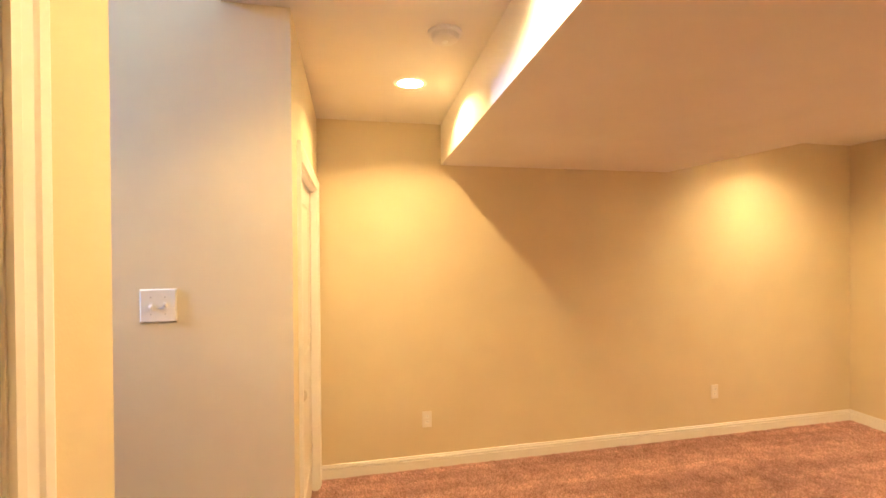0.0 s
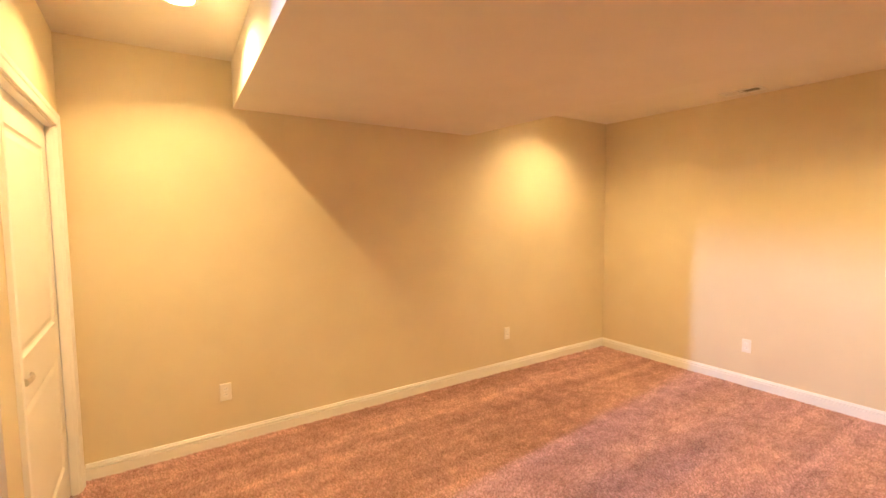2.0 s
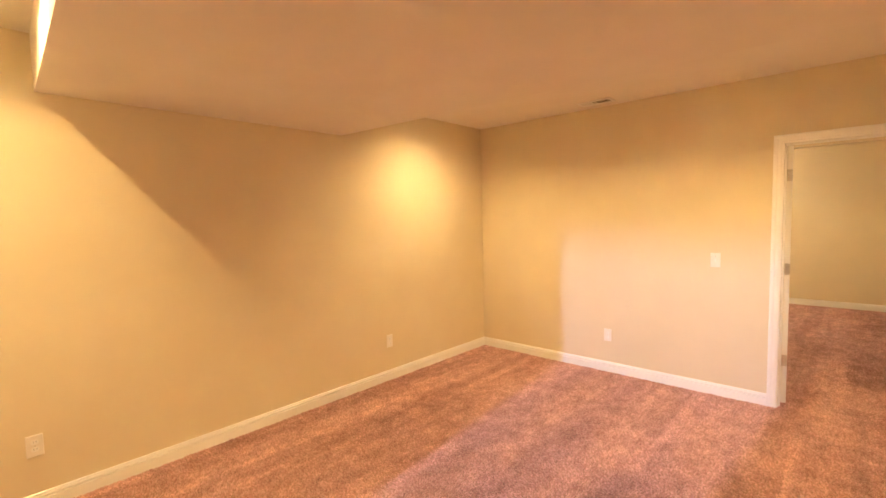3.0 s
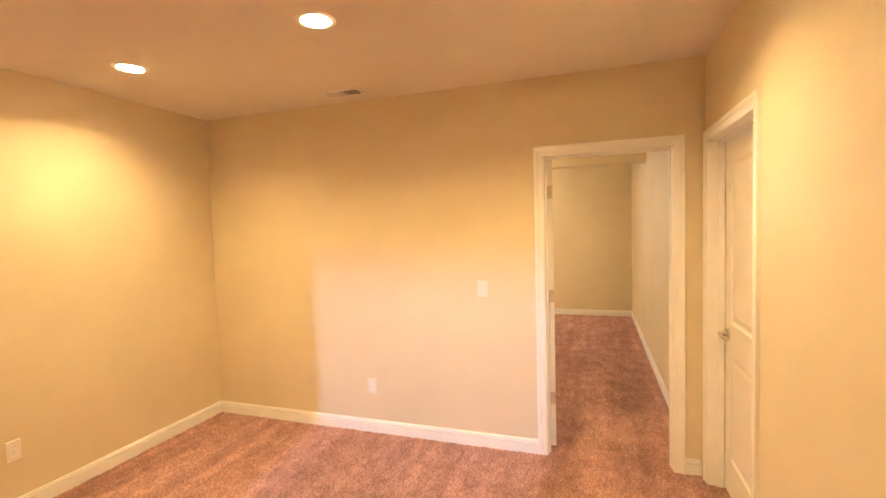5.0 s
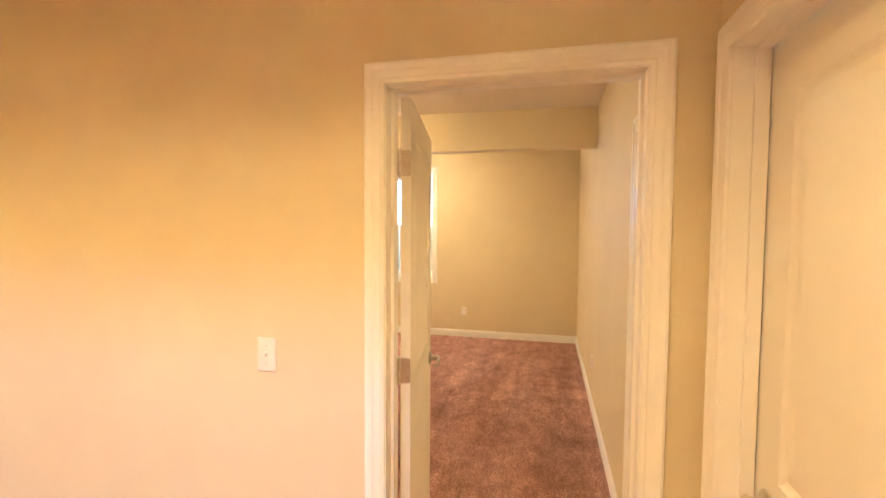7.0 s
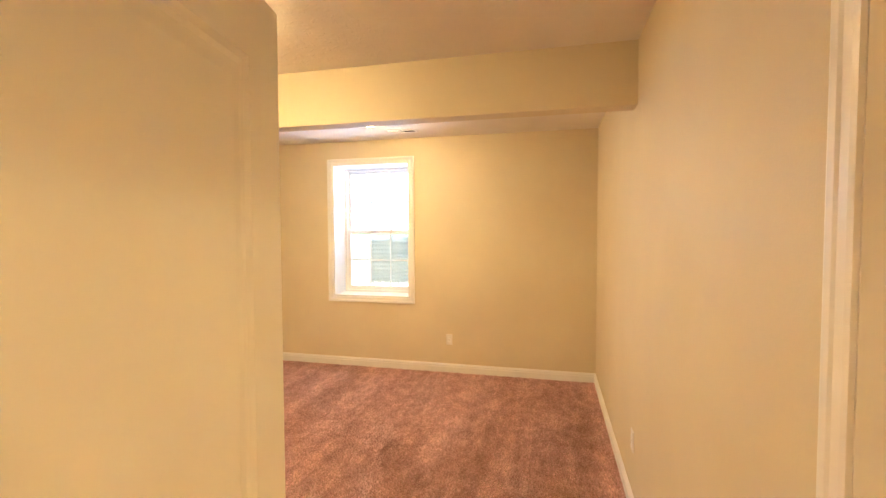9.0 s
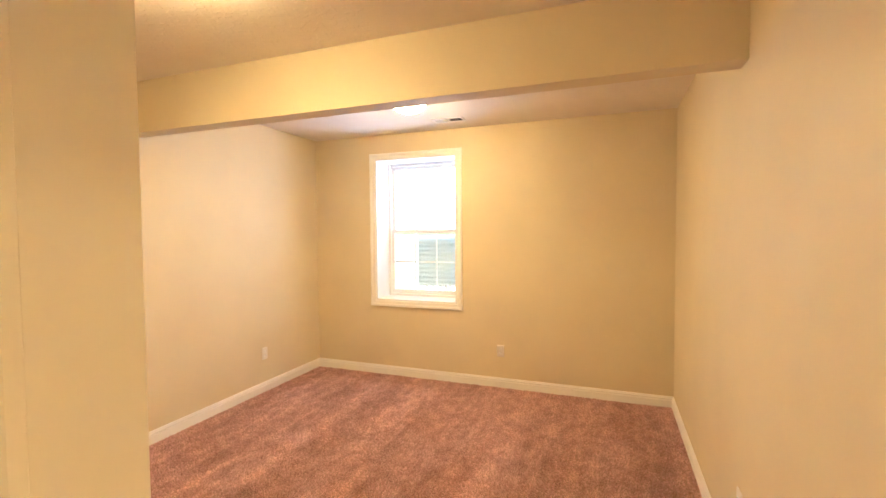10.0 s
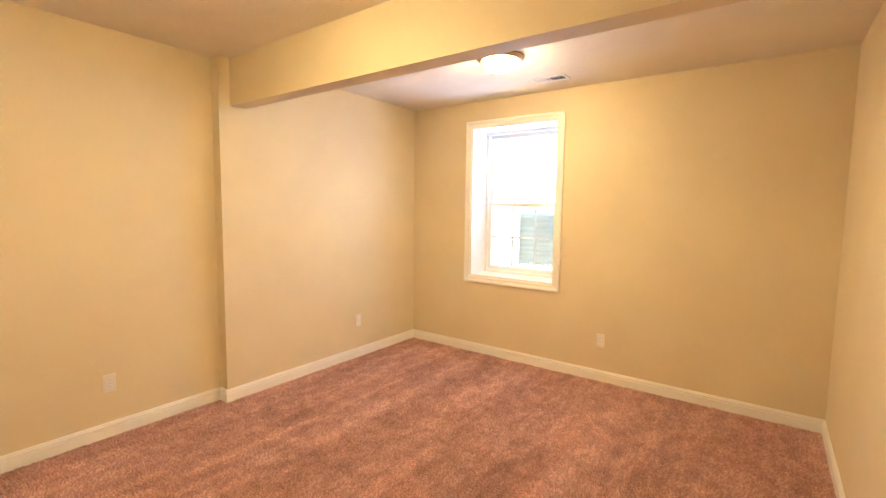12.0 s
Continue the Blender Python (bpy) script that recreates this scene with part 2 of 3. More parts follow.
wall("wall_second_north", "x", BNW, BNW + T, EX, JOG, 0, CB)
wall("wall_second_north_step", "x", BN, BNW + T, JOG, BE, 0, CB, (), "beige drywall wall stepping forward")
wall("wall_second_south", "x", BS - T, BS, BX, BE, 0, CB, [(D3[0] - J, D3[1] + J, 0, DH + J)])
wall("wall_second_east", "y", BE, BE + 0.44, BS - T, BNW + T, 0, CB, [WIN], "beige foundation wall with a deep window")
bm = box(bmesh.new(), EX + T, BE + 0.44, BS - T, BNW + T, CB, CB + 0.2)
box(bm, EX + T, 6.9, -2.10, BS - T, CB, CB + 0.2)
structure("ceiling_2", bm, CEIL, "cream knockdown textured ceiling", "ceiling")
structure("beam", box(bmesh.new(), BEAM0, BEAM1, BS, BN, BEAMZ, CB), PAINT, "boxed beige drywall beam across the room", "beam")
# unseen side room behind the second room's side door, added to house a lamp
bm = box(bmesh.new(), BX, BX + 0.05, -2.05, BS - T, 0, CB)
box(bm, BX, 6.9, -2.10, -2.05, 0, CB)
box(bm, 6.85, 6.9, -2.05, BS - T, 0, CB)
structure("wall_side_room", bm, PAINT, "plain beige walls of the unseen side room", "wall")


def staircase():
    bm = bmesh.new()
    n, rise, run = 14, 0.19, 0.25
    for k in range(n):
        x = ST0 - run * k
        box(bm, x - run, x + 0.02, STS + 0.025, STN - 0.025, rise * k, rise * (k + 1))
    box(bm, STW, ST0 - run * n, STS + 0.025, STN - 0.025, rise * (n - 1), rise * n)
    st = structure("staircase", bm, CARPET, "carpeted basement stairs rising between walls", "stairs")
    for y0, y1 in ((STN - 0.022, STN), (STS, STS + 0.022)):
        bm = bmesh.new()
        s = rise / run
        pts = [(ST0 + 0.02, 0.0), (ST0 + 0.02, 0.30), (ST0 - run * n, 0.30 + s * run * n), (ST0 - run * n, s * run * n - 0.3)]
        prism(bm, [[(x, y0, z) for x, z in pts], [(x, y1, z) for x, z in pts]])
        part("skirt_board", bm, TRIM, st, "white painted skirt board")
    return st


staircase()

# ---- trim: baseboards and door casings ----
BASE = [(0, 0), (0.015, 0), (0.015, 0.063), (0.0145, 0.066), (0.005, 0.067), (0.005, 0.071), (0.0135, 0.072), (0.0135, 0.082), (0.011, 0.086), (0.003, 0.087), (0.003, 0.090), (0.0095, 0.091), (0.0085, 0.096), (0.004, 0.100), (0, 0.101)]


def baseboard(p, q, n):
    """A run of moulded base from p to q (plan), standing out along n."""
    rings = [[(x + n[0] * d, y + n[1] * d, z) for d, z in BASE] for x, y in (p, q)]
    return structure("baseboard", prism(bmesh.new(), rings), TRIM, "white moulded baseboard along the wall", "baseboard")


CW = 0.063
CASE = [(0.0, 0.0), (0.0, 0.010), (0.012, 0.013), (0.016, 0.011), (0.034, 0.013), (0.040, 0.017), (0.055, 0.019), (0.063, 0.016), (0.063, 0.0)]

baseboard((WX + 0.016, NY), (EX - 0.016, NY), (0, -1))
baseboard((EX, D1[1] + CW), (EX, NY), (-1, 0))
baseboard((EX, SY + 0.02), (EX, D1[0] - CW), (-1, 0))
baseboard((NEARX, SY), (D2[0] - CW, SY), (0, 1))
baseboard((WX, D0[1] + CW), (WX, NY), (1, 0))
baseboard((WX, STN), (WX, D0[0] - CW), (1, 0))
baseboard((NEARX, D4[1] + CW), (NEARX, STS), (1, 0))
baseboard((D3[1] + CW, BS), (BE - 0.016, BS), (0, 1))
baseboard((BE, BS), (BE, BN), (-1, 0))
baseboard((JOG - 0.015, BN), (BE - 0.016, BN), (0, -1))
baseboard((JOG, BN), (JOG, BNW), (-1, 0))
baseboard((BX + 0.016, BNW), (JOG - 0.016, BNW), (0, -1))
baseboard((BX, D1[1] + CW), (BX, BNW), (1, 0))


def cased(parent, place, a0, a1, top, bottom=None):
    """Mitred casing round an opening a0..a1; place(a, d, z) turns along, outward depth and height into a point."""
    b = 0.0 if bottom is None else bottom
    corners = [lambda u: (a0 - u, b if bottom is None else b - u), lambda u: (a0 - u, top + u), lambda u: (a1 + u, top + u), lambda u: (a1 + u, b if bottom is None else b - u)]
    runs = [(0, 1), (1, 2), (2, 3)] + ([(3, 0)] if bottom is not None else [])
    for i, j in runs:
        rings = []
        for k in (i, j):
            rings.append([place(corners[k](u)[0], d, corners[k](u)[1]) for u, d in CASE])
        part("casing", prism(bmesh.new(), rings), TRIM, parent)


def lever(parent, place, side):
    """Lever handle: place(a, d) maps along the leaf and outward depth; side is the way the lever points."""
    h = root("handle", Matrix(), "", "")
    h.parent = parent
    o = Vector(place(0, 0, 0))
    ax = Vector(place(1, 0, 0)) - o
    out = Vector(place(0, 1, 0)) - o

    def turn(bm):
        m = Matrix((ax, out, (0, 0, 1))).transposed().to_4x4()
        bmesh.ops.transform(bm, matrix=Matrix.Translation(o) @ m, verts=bm.verts)
        return bm
    part("rose", turn(lathe(bmesh.new(), [(0.033, 0), (0.033, 0.005), (0.028, 0.010), (0.014, 0.012), (0.012, 0.045), (0.010, 0.048)], 28, 1)), NICKEL, h, "satin nickel rose", True)
    bm = bmesh.new()
    rings = []
    for k in range(9):
        f = k / 8
        x = side * (-0.014 + 0.130 * f)
        y = 0.043 + 0.010 * math.sin(f * 3.1) - 0.006 * f
        w, t = 0.0115 - 0.002 * f, 0.0085 - 0.002 * f
        rings.append([(x, y + t * math.cos(a), w * math.sin(a) - 0.004 * f * f) for a in [2 * math.pi * q / 12 for q in range(12)]])
    part("lever", turn(prism(bm, rings)), NICKEL, h, "curved satin nickel lever", True)


def leaf(parent, width, height=1.999, thick=0.035):
    """Two-panel moulded door leaf; hinge edge at x=0, faces at y=0 and y=-thick."""
    st, t0, l0, l1, b0 = 0.115, 0.125, 0.80, 0.985, 0.21
    fields = [(st, width - st, b0, l0), (st, width - st, l1, height - t0)]
    bm = bmesh.new()
    box(bm, 0, st, -thick, 0, 0, height)
    box(bm, width - st, width, -thick, 0, 0, height)
    box(bm, st, width - st, -thick, 0, 0, b0)
    box(bm, st, width - st, -thick, 0, l0, l1)
    box(bm, st, width - st, -thick, 0, height - t0, height)
    lf = part("leaf", bm, DOORPAINT, parent, "white painted two-panel leaf")
    for x0, x1, z0, z1 in fields:
        bm = bmesh.new()
        levels = [(0.0, -0.0006), (0.010, -0.007), (0.020, -0.009), (0.046, -0.0035), (0.050, -0.003)]
        for face in (0, 1):
            loops = []
            for ins, dep in levels:
                y = dep if face == 0 else -thick - dep
                loops.append([bm.verts.new(p) for p in ((x0 + ins, y, z0 + ins), (x1 - ins, y, z0 + ins), (x1 - ins, y, z1 - ins), (x0 + ins, y, z1 - ins))])
            for p, q in zip(loops, loops[1:]):
                for k in range(4):
                    f = (p[k], p[(k + 1) % 4], q[(k + 1) % 4], q[k])
                    bm.faces.new(f if face == 0 else f[::-1])
            bm.faces.new(loops[-1] if face == 0 else loops[-1][::-1])
        part("panel", bm, DOORPAINT, lf)
    return lf


def hinge_leaf(x, z):
    """Round-cornered hinge plate let into an edge at x, running back along -y, with three screw heads."""
    bm = bmesh.new()
    ring = [(-0.001, -0.044)]
    for cz, a0 in ((-0.036, -90), (0.036, 0)):
        ring += [(-0.026 - 0.008 * math.cos(radians(a0 + 22.5 * k)) if a0 else -0.026 - 0.008 * math.sin(radians(22.5 * k)), cz + (0.008 * math.sin(radians(-90 + 22.5 * k)) if a0 else 0.008 * math.cos(radians(22.5 * k)))) for k in range(5)][::1 if a0 else -1]
    ring.append((-0.001, 0.044))
    prism(bm, [[(x - 0.0022, y, z + v) for y, v in ring], [(x + 0.0005, y, z + v) for y, v in ring]])
    for sy, sz in ((-0.012, 0.028), (-0.024, 0.0), (-0.012, -0.028)):
        ob = lathe(bmesh.new(), [(0.0042, 0.0), (0.0040, -0.0008), (0.0022, -0.0011)], 10, 0)
        me = bpy.data.meshes.new("screws")
        bmesh.ops.translate(ob, vec=(x - 0.0021, sy, z + sz), verts=ob.verts)
        ob.to_mesh(me)
        ob.free()
        bm.from_mesh(me)
        bpy.data.meshes.remove(me)
    return bm


def hinge(parent, pin, inward, along, z):
    """Butt hinge: knuckle on the pin and a plate on the jamb, running inward."""
    bm = lathe(bmesh.new(), [(0.004, -0.050), (0.0068, -0.046), (0.0068, -0.016), (0.0062, -0.0155), (0.0068, -0.015), (0.0068, 0.015), (0.0062, 0.0155), (0.0068, 0.016), (0.0068, 0.046), (0.004, 0.050)], 14)
    bmesh.ops.translate(bm, vec=(pin.x, pin.y, z), verts=bm.verts)
    hg = part("hinge", bm, NICKEL, parent, "nickel hinge knuckle", True)
    bm = hinge_leaf(0.0, z)
    # the plate's own x is across the jamb's face, its -y runs inward
    bmesh.ops.transform(bm, matrix=Matrix(((-along.x, -inward.x, 0, pin.x - along.x * 0.003), (-along.y, -inward.y, 0, pin.y - along.y * 0.003), (0, 0, 1, 0), (0, 0, 0, 1))), verts=bm.verts)
    part("hinge_plate", bm, NICKEL, hg)


def doorway(name, label, axis, a0, a1, face0, face1, leaf_face, hinge_at, swing, lever_sides=(1,), lever_z=0.915, one_side=None):
    """A framed door in a wall. axis: the wall's run; faces of the wall; leaf_face: side (-1/+1) on which the leaf sits;
    hinge_at: 0 for a0, 1 for a1; swing: degrees open towards that side."""
    d = root(name, Matrix(), label, "door", kind="structure")

    def P(a, dd, z):
        return (a, dd, z) if axis == "x" else (dd, a, z)
    for s in (-1, 1):
        f = face0 if s < 0 else face1
        if one_side is None or one_side == s:
            cased(d, lambda a, dd, z, f=f, s=s: P(a, f + s * dd, z), a0 - 0.004, a1 + 0.004, DH + 0.002)
    e = 0.001
    for p0, p1, z0, z1 in ((a0 - J, a0, 0, DH), (a1, a1 + J, 0, DH), (a0 - J, a1 + J, DH, DH + J)):
        lo, hi = P(p0, face0 - e, z0), P(p1, face1 + e, z1)
        part("jamb", box(bmesh.new(), lo[0], hi[0], lo[1], hi[1], z0, z1), TRIM, d)
    # stop strips beside the leaf
    edge = face1 if leaf_face > 0 else face0
    s0 = edge - leaf_face * 0.040
    s1 = s0 - leaf_face * 0.032
    lo_d, hi_d = min(s0, s1), max(s0, s1)
    for p0, p1, z0, z1 in ((a0, a0 + 0.011, 0, DH - 0.011), (a1 - 0.011, a1, 0, DH - 0.011), (a0, a1, DH - 0.011, DH)):
        lo, hi = P(p0, lo_d, z0), P(p1, hi_d, z1)
        part("stop", box(bmesh.new(), lo[0], hi[0], lo[1], hi[1], z0, z1), TRIM, d)
    w = a1 - a0 - 0.006
    lf = leaf(d, w)
    ha = a0 + 0.003 if hinge_at == 0 else a1 - 0.003
    along = Vector(P(1 if hinge_at == 0 else -1, 0, 0))
    out = Vector(P(0, leaf_face, 0))
    ca, sa = math.cos(radians(swing)), math.sin(radians(swing))
    xa = along * ca + out * sa
    ya = out * ca - along * sa
    pin = Vector(P(ha, edge + leaf_face * 0.005, 0))
    foot = pin + xa * 0.002 - ya * 0.005
    lf.matrix_local = Matrix(((xa.x, ya.x, 0, foot.x), (xa.y, ya.y, 0, foot.y), (0, 0, 1, 0.010), (0, 0, 0, 1)))
    for s in lever_sides:
        lever(lf, (lambda a, dd, z: (w - 0.072 + a, dd, lever_z + z)) if s > 0 else (lambda a, dd, z: (w - 0.072 + a, -0.035 - dd, lever_z + z)), -1)
    for z in (0.35, 1.07, 1.79):
        hinge(d, pin, -out, along, z)
        part("hinge_plate", hinge_leaf(0.0, z - 0.010), NICKEL, lf, "nickel hinge plate with rounded corners")
    return d


doorway("door_1", "open white two-panel door with nickel hinges", "y", D1[0], D1[1], EX, EX + T, 1, 1, 99.5, (1, -1), 0.905)
doorway("door_2", "closed white two-panel door with a nickel lever", "x", D2[0], D2[1], SY - T, SY, -1, 0, 0, (-1,), 0.915)
doorway("door_3", "white panel door standing open into a side room", "x", D3[0], D3[1], BS - T, BS, -1, 1, 88, (-1,), 0.915)
doorway("door_4", "closed white panel door beside the stairs", "y", D4[0], D4[1], NEARX - 0.075, NEARX, -1, 0, 0, (-1,), 0.915, 1)
doorway("door_5", "closed white panel door with a nickel lever", "y", D0[0], D0[1], WX - 0.075, WX, -1, 1, 0, (-1,), 0.950, 1)


# ---- window and the well outside it ----
def window_unit():
    w = root("window_1", Matrix(), "white double-hung basement window in a deep reveal", "window", kind="structure")
    y0, y1, z0, z1 = WIN
    cased(w, lambda a, d, z: (BE - d, a, z), y0, y1, z1, z0)
    x0, x1 = BE - 0.002, BE + 0.28
    for n, b in (("reveal", (x0, x1, y0, y0 + 0.014, z0, z1)), ("reveal", (x0, x1, y1 - 0.014, y1, z0, z1)), ("reveal", (x0, x1, y0 + 0.014, y1 - 0.014, z1 - 0.014, z1)), ("sill", (x0, x1, y0 + 0.014, y1 - 0.014, z0, z0 + 0.016))):
        part(n, box(bmesh.new(), *b), VINYL, w)
    fx0, fx1 = BE + 0.28, BE + 0.37
    fw = 0.042
    for b in ((fx0, fx1, y0, y0 + fw, z0, z1), (fx0, fx1, y1 - fw, y1, z0, z1), (fx0, fx1, y0 + fw, y1 - fw, z1 - fw, z1), (fx0, fx1, y0 + fw, y1 - fw, z0, z0 + fw)):
        part("frame", box(bmesh.new(), *b, 0.003), VINYL, w)
    mid = z0 + 0.752
    for nm, sx, a, b in (("lower_sash", BE + 0.295, z0 + fw, mid + 0.02), ("upper_sash", BE + 0.332, mid - 0.02, z1 - fw)):
        ya, yb = y0 + fw, y1 - fw
        s = 0.038
        bm = bmesh.new()
        box(bm, sx, sx + 0.030, ya, ya + s, a, b)
        box(bm, sx, sx + 0.030, yb - s, yb, a, b)
        box(bm, sx, sx + 0.030, ya + s, yb - s, a, a + s + 0.008)
        box(bm, sx, sx + 0.030, ya + s, yb - s, b - s, b)
        so = part(nm, bm, VINYL, w)
        for k in (1, 2):
            yy = ya + s + (yb - ya - 2 * s) * k / 3
            part("muntin", box(bmesh.new(), sx + 0.010, sx + 0.018, yy - 0.008, yy + 0.008, a + s, b - s), VINYL, so)
        zz = (a + b) / 2
        part("muntin", box(bmesh.new(), sx + 0.0095, sx + 0.0185, ya + s, yb - s, zz - 0.008, zz + 0.008), VINYL, so)
        g = part("pane", box(bmesh.new(), sx + 0.012, sx + 0.016, ya + s - 0.004, yb - s + 0.004, a + s - 0.004, b - s + 0.004), GLASS, so)
        g.visible_shadow = False
    return w


window_unit()
window_light("window_daylight", (BE + 0.40, (WIN[0] + WIN[1]) / 2, 1.93), (0, (WIN[0] + WIN[1]) / 2, 1.93), 0.84, 0.70, WINDOW_W)
GX, GY0, GY1, GRADE = 10.95, 1.15, 2.83, 1.47


def window_well():
    w = root("window_well", pose(GX, GY1, 0.6), "ribbed galvanised metal window well liner", "window well")
    def ribbed(p, q, n):
        bm = bmesh.new()
        cols = []
        k = 0
        z = 0.55
        rows = []
        while z <= GRADE + 0.06:
            d = 0.005 * math.cos(k * math.pi / 2)
            rows.append((d, z))
            z += 0.015
            k += 1
        for (x, y) in (p, q):
            cols.append([bm.verts.new((x + n[0] * d - GX, y + n[1] * d - GY1, z - 0.6)) for d, z in rows])
        for i in range(len(rows) - 1):
            bm.faces.new((cols[0][i], cols[1][i], cols[1][i + 1], cols[0][i + 1]))
        bmesh.ops.solidify(bm, geom=bm.faces, thickness=0.003)
        part("liner_panel", bm, LINER, w, "", True)
    ribbed((GX, GY0), (GX, GY1), (-1, 0))
    ribbed((BE + 0.45, GY1), (GX, GY1), (0, -1))
    ribbed((BE + 0.45, GY0), (GX, GY0), (0, 1))
    return w


window_well()


def gravel_bed():
    rnd = random.Random(4)
    vs, fs = [], []
    cube = ((0, 1, 3, 2), (4, 6, 7, 5), (0, 4, 5, 1), (2, 3, 7, 6), (0, 2, 6, 4), (1, 5, 7, 3))
    for k in range(1500):
        x, y = rnd.uniform(BE + 0.46, GX - 0.02), rnd.uniform(GY0 + 0.02, GY1 - 0.02)
        z = 0.80 + rnd.uniform(0, 0.04)
        r = rnd.uniform(0.010, 0.024)
        rot = Euler((rnd.uniform(0, 3), rnd.uniform(0, 3), rnd.uniform(0, 3))).to_matrix()
        b = len(vs)
        for a in (-1, 1):
            for c in (-1, 1):
                for d in (-1, 1):
                    vs.append(Vector((x, y, z)) + rot @ Vector((a * r * rnd.uniform(0.5, 1), c * r * rnd.uniform(0.4, 0.9), d * r * rnd.uniform(0.4, 0.8))))
        fs += [tuple(b + i for i in q) for q in cube]
    me = bpy.data.meshes.new("gravel")
    me.from_pydata(vs, [], fs)
    me.materials.append(GRAVEL)
    tagged(new("gravel", me), "loose pale gravel in the window well", "gravel", kind="stuff")


gravel_bed()
structure("well_floor", box(bmesh.new(), BE + 0.44, GX, GY0, GY1, 0.6, 0.80), GRAVEL, "gravel base of the window well", "ground")
bm = bmesh.new()
R = 600
for b in ((GX + 0.02, R, -R, R), (-R, STW - 0.3, -R, R), (STW - 0.3, GX + 0.02, BNW + 0.3, R), (STW - 0.3, GX + 0.02, -R, -2.3), (BE + 0.45, GX + 0.02, GY1 + 0.02, BNW + 0.3), (BE + 0.45, GX + 0.02, -2.3, GY0 - 0.02)):
    box(bm, b[0], b[1], b[2], b[3], GRADE - 0.3, GRADE)
structure("ground", bm, GRASS, "mown lawn around the house", "ground")
# the house above: closes the rooms from the sky
bm = box(bmesh.new(), WX + 0.001, BE + 0.44, -2.3, BNW + 0.3, 2.82, 5.4)
structure("house_body", bm, CONCRETE, "plain upper storey of the house", "house")

window_light("stair_daylight", (STW + 0.03, (SWIN[0] + SWIN[1]) / 2, (SWIN[2] + SWIN[3]) / 2), (0.0, 1.5, 2.2), SWIN[1] - SWIN[0], SWIN[3] - SWIN[2], STAIR_W, STAIR_DAY)
sw = root("window_2", Matrix(), "white framed stairwell window", "window", kind="structure")
for b in ((STW - 0.10, STW - 0.02, SWIN[0], SWIN[0] + 0.015, SWIN[2], SWIN[3]), (STW - 0.10, STW - 0.02, SWIN[1] - 0.015, SWIN[1], SWIN[2], SWIN[3]), (STW - 0.10, STW - 0.02, SWIN[0] + 0.015, SWIN[1] - 0.015, SWIN[2], SWIN[2] + 0.015), (STW - 0.10, STW - 0.02, SWIN[0] + 0.015, SWIN[1] - 0.015, SWIN[3] - 0.015, SWIN[3])):
    part("frame", box(bmesh.new(), *b), VINYL, sw)
g = part("pane", box(bmesh.new(), STW - 0.062, STW - 0.058, SWIN[0] + 0.015, SWIN[1] - 0.015, SWIN[2] + 0.015, SWIN[3] - 0.015), GLASS, sw)
g.visible_shadow = False


# ---- ceiling fixtures ----
def ring_solid(bm, prof, seg=40):
    """A turned ring from a closed profile of (radius, height) pairs."""
    loops = [[bm.verts.new((r * math.cos(2 * math.pi * k / seg), r * math.sin(2 * math.pi * k / seg), h)) for k in range(seg)] for r, h in prof]
    for i in range(len(prof)):
        p, q = loops[i], loops[(i + 1) % len(prof)]
        for k in range(seg):
            bm.faces.new((p[k], p[(k + 1) % seg], q[(k + 1) % seg], q[k]))
    return bm


def can_light(x, y, z, lens, depth, watts):
    c = root("recessed_light", pose(x, y, z), "lit recessed can light with a white trim ring", "ceiling light", "recessed ceiling lights")
    part("trim_ring", ring_solid(bmesh.new(), [(0.066, 0.002), (0.068, -0.004), (0.086, -0.004), (0.092, -0.0005), (0.070, -0.0005)]), TRIM, c, "", True)
    part("housing", ring_solid(bmesh.new(), [(0.066, 0.001), (0.070, 0.001), (0.074, 0.105), (0.070, 0.105)]), TRIM, c, "white inner baffle", True)
    part("lamp_face", lathe(bmesh.new(), [(0.071, 0.100), (0.071, 0.090), (0.050, 0.082), (0.020, 0.078)], 40), CAN_GLOW, c, "glowing lamp face", True)
    lamp = new("can_lamp", bpy.data.lights.new("can_lamp", "AREA"))
    lamp.data.shape, lamp.data.size = "DISK", lens
    lamp.data.energy, lamp.data.color, lamp.data.spread = watts, WARM, radians(172)
    lamp.matrix_world = pose(x, y, z + depth)
    return c


for x, y in CANS:
    # like cans: small disc keeps the soffit shadow sharp, wider deeper one softens wall pools
    can_light(x, y, CA, *((0.045, 0.028, CAN_W) if x < 2 else (0.085, 0.038, 1.12 * CAN_W)))


def dome_light(x, y, z):
    c = root("flush_dome_light", pose(x, y, z), "lit frosted glass dome light with a bronze rim", "ceiling light", "dome ceiling lights")
    part("rim", lathe(bmesh.new(), [(0.150, 0), (0.170, -0.006), (0.172, -0.016), (0.160, -0.026), (0.150, -0.034), (0.138, -0.036)], 48), BRONZE, c, "brushed bronze rim", True)
    part("dome", lathe(bmesh.new(), [(0.136, -0.030), (0.132, -0.045), (0.118, -0.066), (0.094, -0.084), (0.062, -0.096), (0.028, -0.101), (0.006, -0.102)], 48), DOME_GLOW, c, "glowing frosted glass dome", True)
    part("finial", lathe(bmesh.new(), [(0.010, -0.100), (0.011, -0.106), (0.007, -0.112), (0.003, -0.118)], 20), BRONZE, c, "bronze finial", True)
    return c


dome_light(8.670, 1.895, CB)
dome_light(6.63, 1.97, CB)
# unseen dome added in the side room to brighten the open door's face
dome_light(5.45, -1.80, CB)


